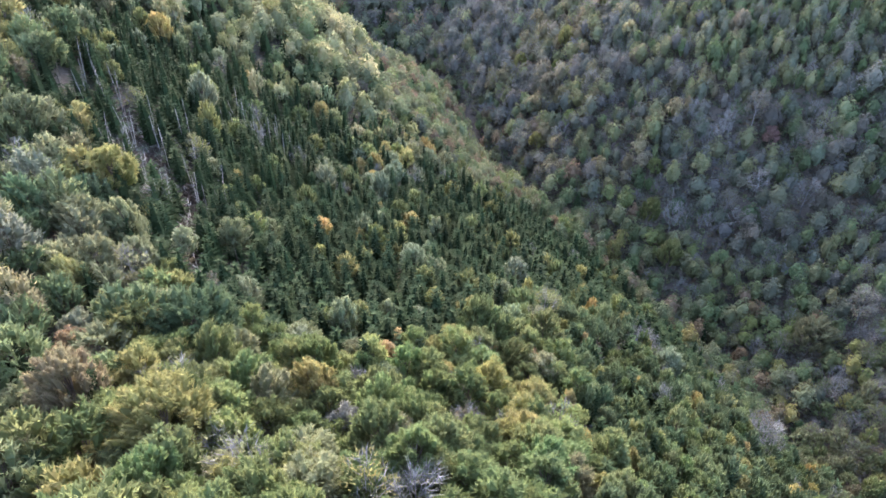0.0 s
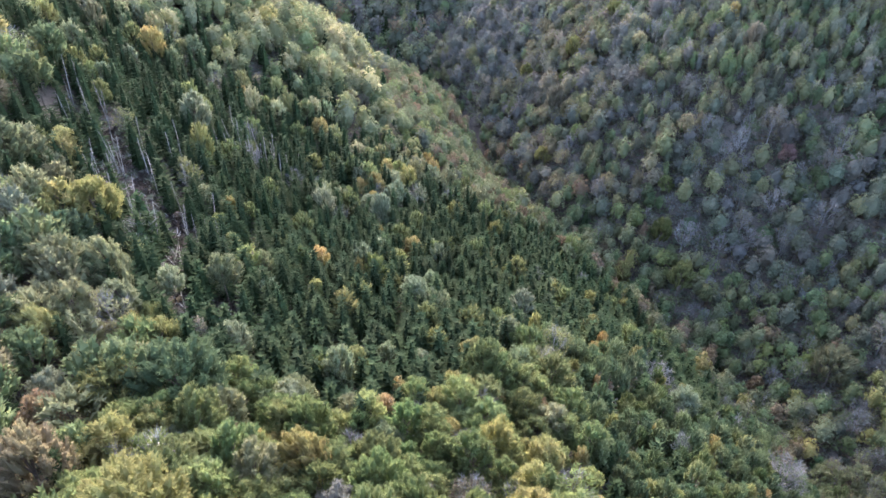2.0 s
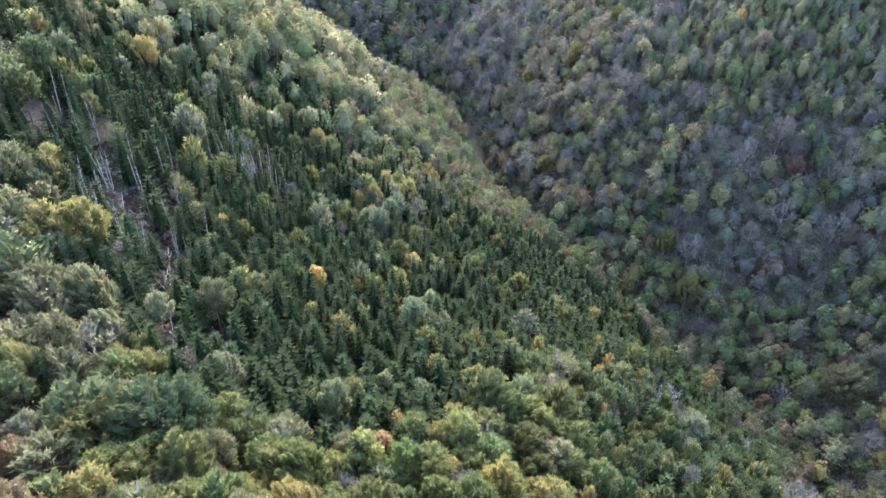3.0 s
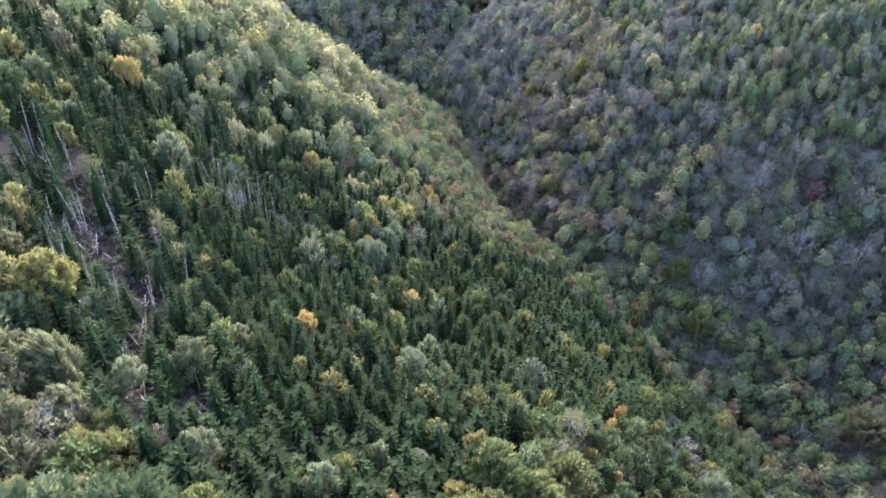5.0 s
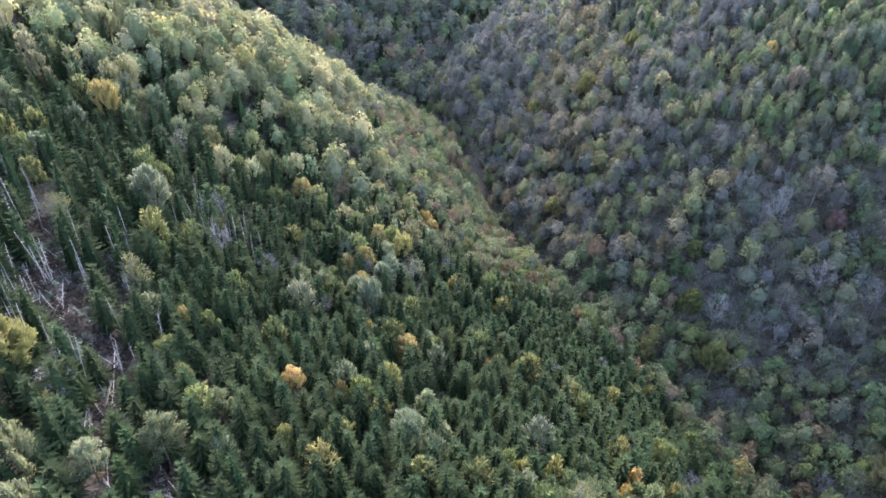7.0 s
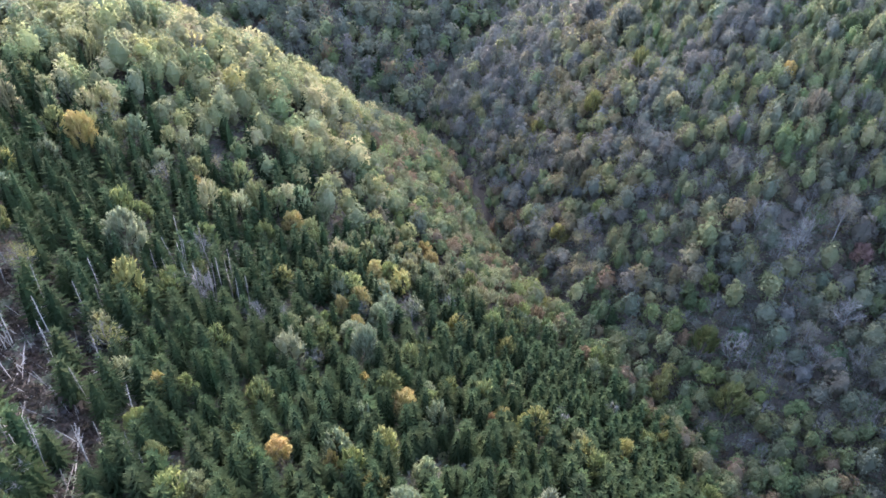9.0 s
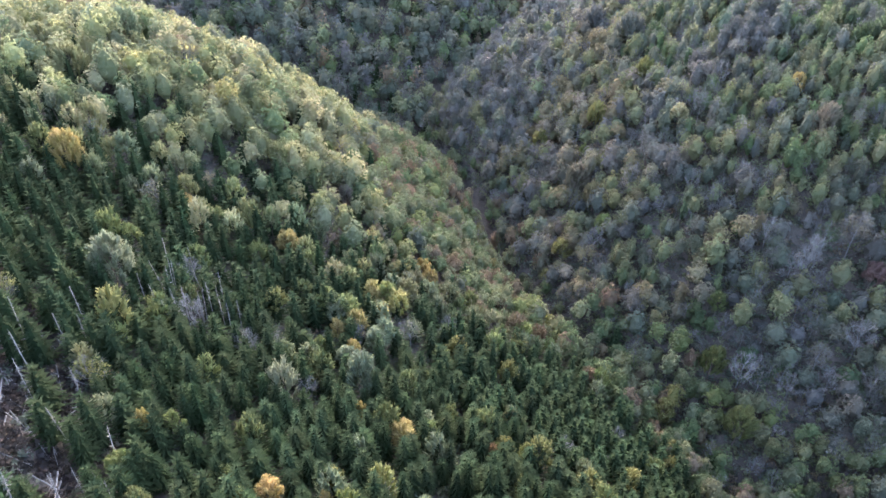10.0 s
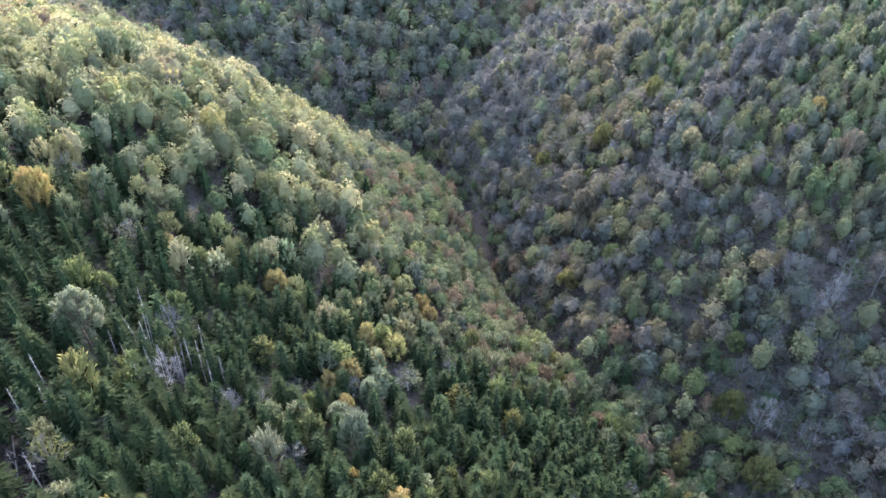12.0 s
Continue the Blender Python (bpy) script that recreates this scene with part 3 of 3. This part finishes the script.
GRIDS = {"left_near": "wide", "spruce": "wide", "mixed": "wide", "windfall": "wide", "hem": "middle", "hill": "middle", "hill_low": "middle", "back": "wide", "bank_ochre": "middle", "bank_grey": "middle", "bank_dead": "middle", "spur": "middle", "crest": "middle", "foot": "middle", "flank": "tiny"}


# crown widths, and how much taller than wide, by zone
SIZES = {
    "spur": (6.2, 9.4, 1.7), "crest": (5.2, 7.8, 1.9), "flank": (3.4, 5.2, 2.6), "hem": (5.0, 7.6, 1.8), "valley": (4.6, 7.0, 2.0), "gully": (3.6, 5.4, 2.0), "bank_olive": (3.8, 5.8, 2.3), "bank_green": (3.6, 5.4, 2.4), "bank_ochre": (5.2, 8.4, 1.8), "foot": (5.0, 7.2, 1.9), "hill": (5.4, 9.0, 1.95), "hill_low": (5.2, 7.8, 2.0), "back": (6.2, 10.0, 1.7),
    "bank_grey": (4.8, 7.6, 1.95), "bank_dead": (5.2, 8.2, 1.9), "spruce": (5.0, 7.6, 2.1), "left_near": (6.8, 11.0, 1.65), "mixed": (5.6, 8.4, 2.0),
}


def plant():
    # spruces and the small trees of the far bank stand closer than the big broadleaved ones: several even scatterings
    for step, wanted in ((4.7, "spruce"), (5.2, "wide"), (4.5, "middle"), (3.95, "small"), (3.5, "tiny")):
        for j in range(int(660 / step)):
            for i in range(int(620 / step)):
                x = -300 + (i + 0.5 * (j % 2) + rng.uniform(-0.36, 0.36)) * step
                y = -62 + (j + rng.uniform(-0.36, 0.36)) * step
                if not inside(x, y) or 262 < y < 400 and abs(x - valley_x(y)) < 2.2:
                    continue
                where = zone(x + rng.normal() * 3, y + rng.normal() * 3)
                shares = SHARES[where]
                if wanted == "spruce":
                    kind = "spruce" if rng.random() < shares.get("spruce", 0) else ""
                elif wanted != GRIDS.get(where, "small"):
                    kind = ""
                else:
                    lot = rng.random()
                    leafed, bare = shares.get("leafed", 0), shares.get("bare", 0)
                    thin = shares.get("sparse", 0)
                    kind = "leafed" if lot < leafed else "sparse" if lot < leafed + thin else "bare" if lot < leafed + thin + bare else ""
                if not kind or crowded(x, y, 1.0 if kind == "spruce" else 1.7):
                    continue
                if kind == "spruce":
                    tall = rng.uniform(10.0, 15.5) * (0.78 if where == "flank" else 1)
                    broad = rng.uniform(4.8, 7.4) * (0.85 if where == "flank" else 1)
                    colour = tint_of("spruce_light" if rng.random() < (0.6 if where == "flank" else 0.2) else "spruce")
                else:
                    low, high, slim = SIZES.get(where, (6.6, 9.8, 1.7))
                    broad = rng.uniform(low, high)
                    tall = min(19.0, max(8.5, broad * slim * rng.uniform(0.85, 1.15)))
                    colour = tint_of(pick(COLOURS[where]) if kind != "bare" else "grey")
                trees.append(Tree(kind, float(x), float(y), float(tall), float(broad), colour))


plant()

# ---- building the trees ----
# full shapes for those that stand apart as things; lighter ones for the far woods
NEAR_SHAPES, FAR_SHAPES = {}, {}
for kind in ("spruce", "leafed", "sparse", "bare"):
    NEAR_SHAPES[kind], FAR_SHAPES[kind] = [], []
    for k in range(6):
        if kind == "spruce":
            NEAR_SHAPES[kind].append((spruce_trunk(18.0, 0.2), spruce_crown(18.0, 5.4, 17, 12, 14, 0.50)))
        elif kind == "leafed":
            crown, places = broad_crown(16.0, 8.0, (18, 22, 26, 20, 56, 66)[k], 2900 if k < 4 else 7600, 0.42 if k < 4 else 0.275, 5, tall=(0.66, 0.74, 0.62, 0.70, 0.74, 0.66)[k])
            NEAR_SHAPES[kind].append((broad_trunk(16.0, places, 0.22), crown))
        elif kind == "sparse":
            NEAR_SHAPES[kind].append((gather([bare_trunk(16.0, 0.2), bare_limbs(16.0, 8.0, 11, 420, 0.05)]), loose_leaves(16.0, 8.0, 14, 900, 0.44)))
        else:
            NEAR_SHAPES[kind].append((bare_trunk(16.0, 0.15), bare_limbs(16.0, 8.0, 12, 620, 0.055)))
    for k in range(12):
        level = k // 3                     # 0 large crowns, 1 middling, 2 far, 3 farthest
        if kind == "spruce":
            tiers, arms, per = ((12, 10, 7), (12, 10, 6), (9, 9, 5), (7, 8, 4))[level]
            FAR_SHAPES[kind].append((spruce_trunk(18.0, 0.2), spruce_crown(18.0, 5.4, tiers, arms, per, (0.80, 0.84, 1.05, 1.45)[level])))
        elif kind == "leafed":
            if level < 2:
                crown, places = broad_crown(16.0, 8.0, (24, 18)[level] + k % 3 * 2, (950, 440)[level], (0.56, 0.74)[level], 4, tall=(0.70, 0.80, 0.64)[k % 3])
            else:
                crown, places = round_crown(16.0, 8.0, (15, 11)[level - 2] + k % 3 * 3, (380, 150)[level - 2], (0.73, 1.08)[level - 2], tall=(0.68, 0.76, 0.60)[k % 3])
            FAR_SHAPES[kind].append((broad_trunk(16.0, places[:2 if level < 1 else 0], 0.2, 3), crown))
        elif kind == "sparse":
            FAR_SHAPES[kind].append((gather([bare_trunk(16.0, 0.15, 4), bare_limbs(16.0, 8.0, 8, (220, 180, 140, 90)[level], 0.065)]), loose_leaves(16.0, 8.0, 9, (420, 300, 200, 120)[level], (0.52, 0.66, 0.84, 1.1)[level])))
        else:
            FAR_SHAPES[kind].append((bare_trunk(16.0, 0.15, 4), bare_limbs(16.0, 8.0, 10, (420, 360, 300, 200)[level], (0.06, 0.065, 0.075, 0.10)[level])))

UNIT = {"spruce": (18.0, 5.4), "leafed": (16.0, 8.0), "sparse": (16.0, 8.0), "bare": (16.0, 8.0)}
WOOD = {"spruce": BARK_BROWN, "leafed": BARK_BROWN, "sparse": BARK_GREY, "bare": BARK_GREY}
LEAF = {"spruce": NEEDLES, "leafed": LEAVES, "sparse": LEAVES, "bare": BARK_GREY}
CROWN = {"spruce": "needle_crown", "leafed": "leafy_crown", "sparse": "thinning_crown", "bare": "bare_crown"}
NAMES = {"spruce": "spruce_tree", "leafed": "broadleaf_tree", "sparse": "thinning_tree", "bare": "bare_tree"}


def describe(tr):
    if tr.kind == "spruce":
        return "dark green spruce standing close among others on the slope"
    if tr.kind == "bare":
        return "leafless grey tree with fine upright twigs on the slope"
    if tr.kind == "sparse":
        return "half-bare tree with thin olive leaves and grey branches"
    r, g, b = tr.colour
    if r > 1.6 * g:
        return "broadleaf tree with orange autumn leaves on the wooded slope"
    if r > 1.1 * g:
        return "broadleaf tree with golden yellow autumn leaves on the slope"
    if r > 0.8 * g:
        return "broadleaf tree turning yellow-green in autumn on the slope"
    return "broadleaf tree with dense green crown on the wooded slope"


def lists(kind):
    mine = [q for q in trees if q.kind == kind]
    cx, cy = {"leafed": (-8, 76), "spruce": (-22, 172)}.get(kind, (100, 215))
    special = set(map(id, trees[:PLACED]))
    mine.sort(key=lambda q: math.hypot(q.x - cx, q.y - cy) - (400 if id(q) in special else 0))
    return mine[:300], mine[300:]


def far_level(tr):
    if tr.y > 410 or tr.y < 34 or tr.x < -150 or tr.x > 172:
        return 3
    if tr.y > 265 or tr.y > 150 and tr.x > valley_x(tr.y) - 14:
        return 2
    return 0 if tr.y < 130 or tr.broad > 7.6 else 1


def build_kind(kind):
    close, far = lists(kind)
    h0, w0 = UNIT[kind]
    data = []
    for trunk, crown in NEAR_SHAPES[kind]:
        data.append((mesh_from(kind + "_trunk", *trunk, WOOD[kind], smooth=True), mesh_from(kind + "_crown", *crown, LEAF[kind])))
    for tr in close:
        root = new(NAMES[kind])
        tagged(root, describe(tr), "tree", group={"spruce": "spruces of the hollow", "leafed": "broadleaf trees of the slopes", "sparse": "half-bare trees of the slopes", "bare": "leafless trees of the slopes"}[kind])
        root.matrix_basis = Matrix.LocRotScale((tr.x, tr.y, tr.z), Euler((0, 0, tr.turn)), (tr.broad / w0, tr.broad / w0, tr.tall / h0))
        a, b = data[(4 + tr.shape % 2 if tr.broad > 8.6 else tr.shape % 4) if kind == "leafed" else tr.shape % len(data)]
        for part_name, me in (("trunk", a), (CROWN[kind], b)):
            ob = new(part_name, me)
            ob.parent = root
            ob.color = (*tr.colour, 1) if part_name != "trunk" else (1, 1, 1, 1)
    for layer, mat, part_name in ((0, WOOD[kind], "trunks"), (1, LEAF[kind], "crowns")):
        vs, fs, cs, n = [], [], [], 0
        for tr in far:
            v, f = FAR_SHAPES[kind][tr.shape % 3 + 3 * far_level(tr)][layer]
            c, s = math.cos(tr.turn), math.sin(tr.turn)
            k = tr.broad / w0
            w = np.empty((len(v), 3), np.float32)
            w[:, 0] = tr.x + k * (c * v[:, 0] - s * v[:, 1])
            w[:, 1] = tr.y + k * (s * v[:, 0] + c * v[:, 1])
            w[:, 2] = tr.z + v[:, 2] * tr.tall / h0
            vs.append(w)
            fs.append(f + n)
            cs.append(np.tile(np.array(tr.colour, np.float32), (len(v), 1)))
            n += len(v)
        if not vs:
            continue
        me = mesh_from(kind + "_wood", np.concatenate(vs), np.concatenate(fs), mat, np.concatenate(cs))
        ob = new({"spruce": "far_spruce_wood", "leafed": "far_broadleaf_wood", "sparse": "far_thinning_wood", "bare": "far_leafless_wood"}[kind] if layer else {"spruce": "far_spruce_trunks", "leafed": "far_broadleaf_trunks", "sparse": "far_thinning_branches", "bare": "far_leafless_trunks"}[kind], me)
        tagged(ob, {"spruce": "dense dark green spruce wood on the far slopes", "leafed": "autumn broadleaf wood on the far slopes", "sparse": "half-bare autumn wood on the steep far bank", "bare": "grey leafless wood on the far slopes"}[kind] if layer else "thin tree trunks of the far woods", "wood", kind="stuff")


for kind in ("spruce", "leafed", "sparse", "bare"):
    build_kind(kind)


# ---- the windfall: pale fallen trunks and dead standing poles ----
def fallen_shape(length, stubs):
    pieces = [tube([(0, 0, 0), (length * 0.5, 0.1, 0.05), (length, 0, 0)], [0.16, 0.12, 0.04], 6)]
    for _ in range(stubs):
        u = rng.uniform(0.3, 0.95) * length
        t = rng.uniform(0, 6.283)
        r = rng.uniform(0.5, 1.4)
        pieces.append(tube([(u, 0, 0), (u + 0.3, r * math.cos(t), abs(r * math.sin(t)))], [0.04, 0.012], 3))
    return gather(pieces)


def pole_shape(tall, stubs):
    pieces = [tube([(0, 0, -0.8), (0.05, 0, tall * 0.5), (0, 0.05, tall)], [0.14, 0.10, 0.03], 6)]
    for _ in range(stubs):
        u = rng.uniform(0.45, 0.98) * tall
        t = rng.uniform(0, 6.283)
        r = rng.uniform(0.4, 1.3) * (1.25 - u / tall)
        pieces.append(tube([(0, 0, u), (r * math.cos(t), r * math.sin(t), u - 0.25 * r)], [0.045, 0.012], 3))
    return gather(pieces)


LOGS = [mesh_from("fallen_trunk", *fallen_shape(q, 8), BARK_PALE, smooth=True) for q in (12.0, 14.0, 17.0, 9.0)]
POLES = [mesh_from("dead_pole", *pole_shape(q, 46), BARK_PALE, smooth=True) for q in (12.0, 14.0, 15.5, 10.5)]


def lay_log(x, y, heading, k):
    length = (12.0, 14.0, 17.0, 9.0)[k % 4]
    x2, y2 = x + length * math.cos(heading), y + length * math.sin(heading)
    z1, z2 = float(height(x, y)), float(height(x2, y2))
    ob = new("fallen_trunk", LOGS[k % 4])
    lift = 0.25 + rng.uniform(0, 1.6)
    ob.matrix_basis = Matrix.LocRotScale((x, y, z1 + 0.15), Euler((rng.uniform(0, 6), -math.atan2(z2 - z1 + lift, length), heading)), None)
    tagged(ob, "pale bare fallen tree trunk lying across the slope", "log", "windfall trunks")


def raise_pole(x, y, k):
    ob = new("dead_tree", POLES[k % 4])
    ob.matrix_basis = Matrix.LocRotScale((x, y, float(height(x, y))), Euler((rng.normal() * 0.06, rng.normal() * 0.06, rng.uniform(0, 6))), None)
    tagged(ob, "pale dead spruce pole with broken branch stubs", "dead tree", "dead standing poles")


for k in range(150):
    y = 119 + 72 * rng.random() ** 1.35
    x = float(np.interp(y, (112, 130, 150, 166, 190), (-46, -56, -71, -82, -95))) + rng.normal() * (4.2 + 0.07 * (y - 119))
    lay_log(x, y, rng.normal() * 0.33 + (-0.8 if k % 6 else 0.6), k)
for k in range(16):
    lay_log(-64 + rng.normal() * 4, 206 + rng.normal() * 4, rng.normal() * 0.5 - 0.8, k)
for k in range(84):
    if k % 3 == 0:
        x, y = -64 + rng.normal() * 6, 212 + rng.normal() * 6
    else:
        y = rng.uniform(140, 200)
        x = float(np.interp(y, (112, 130, 150, 166, 190), (-46, -56, -71, -82, -95))) + rng.choice((-1, 1)) * rng.uniform(3, 15)
    raise_pole(x, y, k)


# ---- undergrowth of the far bank and the valley ----
def undergrowth():
    c, n, w, cols = [], [], [], []
    for j in range(180):
        for i in range(128):
            x, y = -110 + (i + rng.uniform(-0.45, 0.45)) * 2.3, 40 + (j + rng.uniform(-0.45, 0.45)) * 2.3
            if not inside(x, y) or y > 262 and abs(x - valley_x(y)) < 4.0 or zone(x, y) not in ("bank_olive", "bank_green", "bank_ochre", "bank_grey", "bank_dead", "valley", "gully", "foot", "flank", "windfall", "hill_low", "hill", "mixed", "spruce", "left_near", "spur", "crest"):
                continue
            z = float(height(x, y))
            open_ground = zone(x, y) == "windfall"
            col = tint_of(pick(dict(bramble=0.8, moss=0.2) if open_ground else dict(bramble=0.4, moss=0.3, olive=0.3) if zone(x, y) == "gully" else dict(moss=0.42, olive=0.38, ash=0.12, rust=0.08)))
            bush = 0.9 if open_ground or zone(x, y) in ("hill", "hill_low") else rng.choice((1.2, 2.0, 3.2))
            for _ in range(48 if open_ground else 26 if x > valley_x(y) else 14):
                c.append((x + rng.normal() * 0.9, y + rng.normal() * 0.9, z + rng.uniform(0.1, bush)))
                n.append((0.4 * rng.normal(), 0.4 * rng.normal(), 1.0))
                w.append(rng.uniform(0.5, 1.2))
                cols.append(col)
    v, f = sprays(np.array(c), unit(np.array(n)), np.array(w), 0.4)
    ob = new("undergrowth", mesh_from("undergrowth", v, f, LEAVES, np.repeat(np.array(cols, np.float32), 3, axis=0)))
    tagged(ob, "low olive and brown shrubs covering the steep bank", "undergrowth", kind="stuff")


undergrowth()
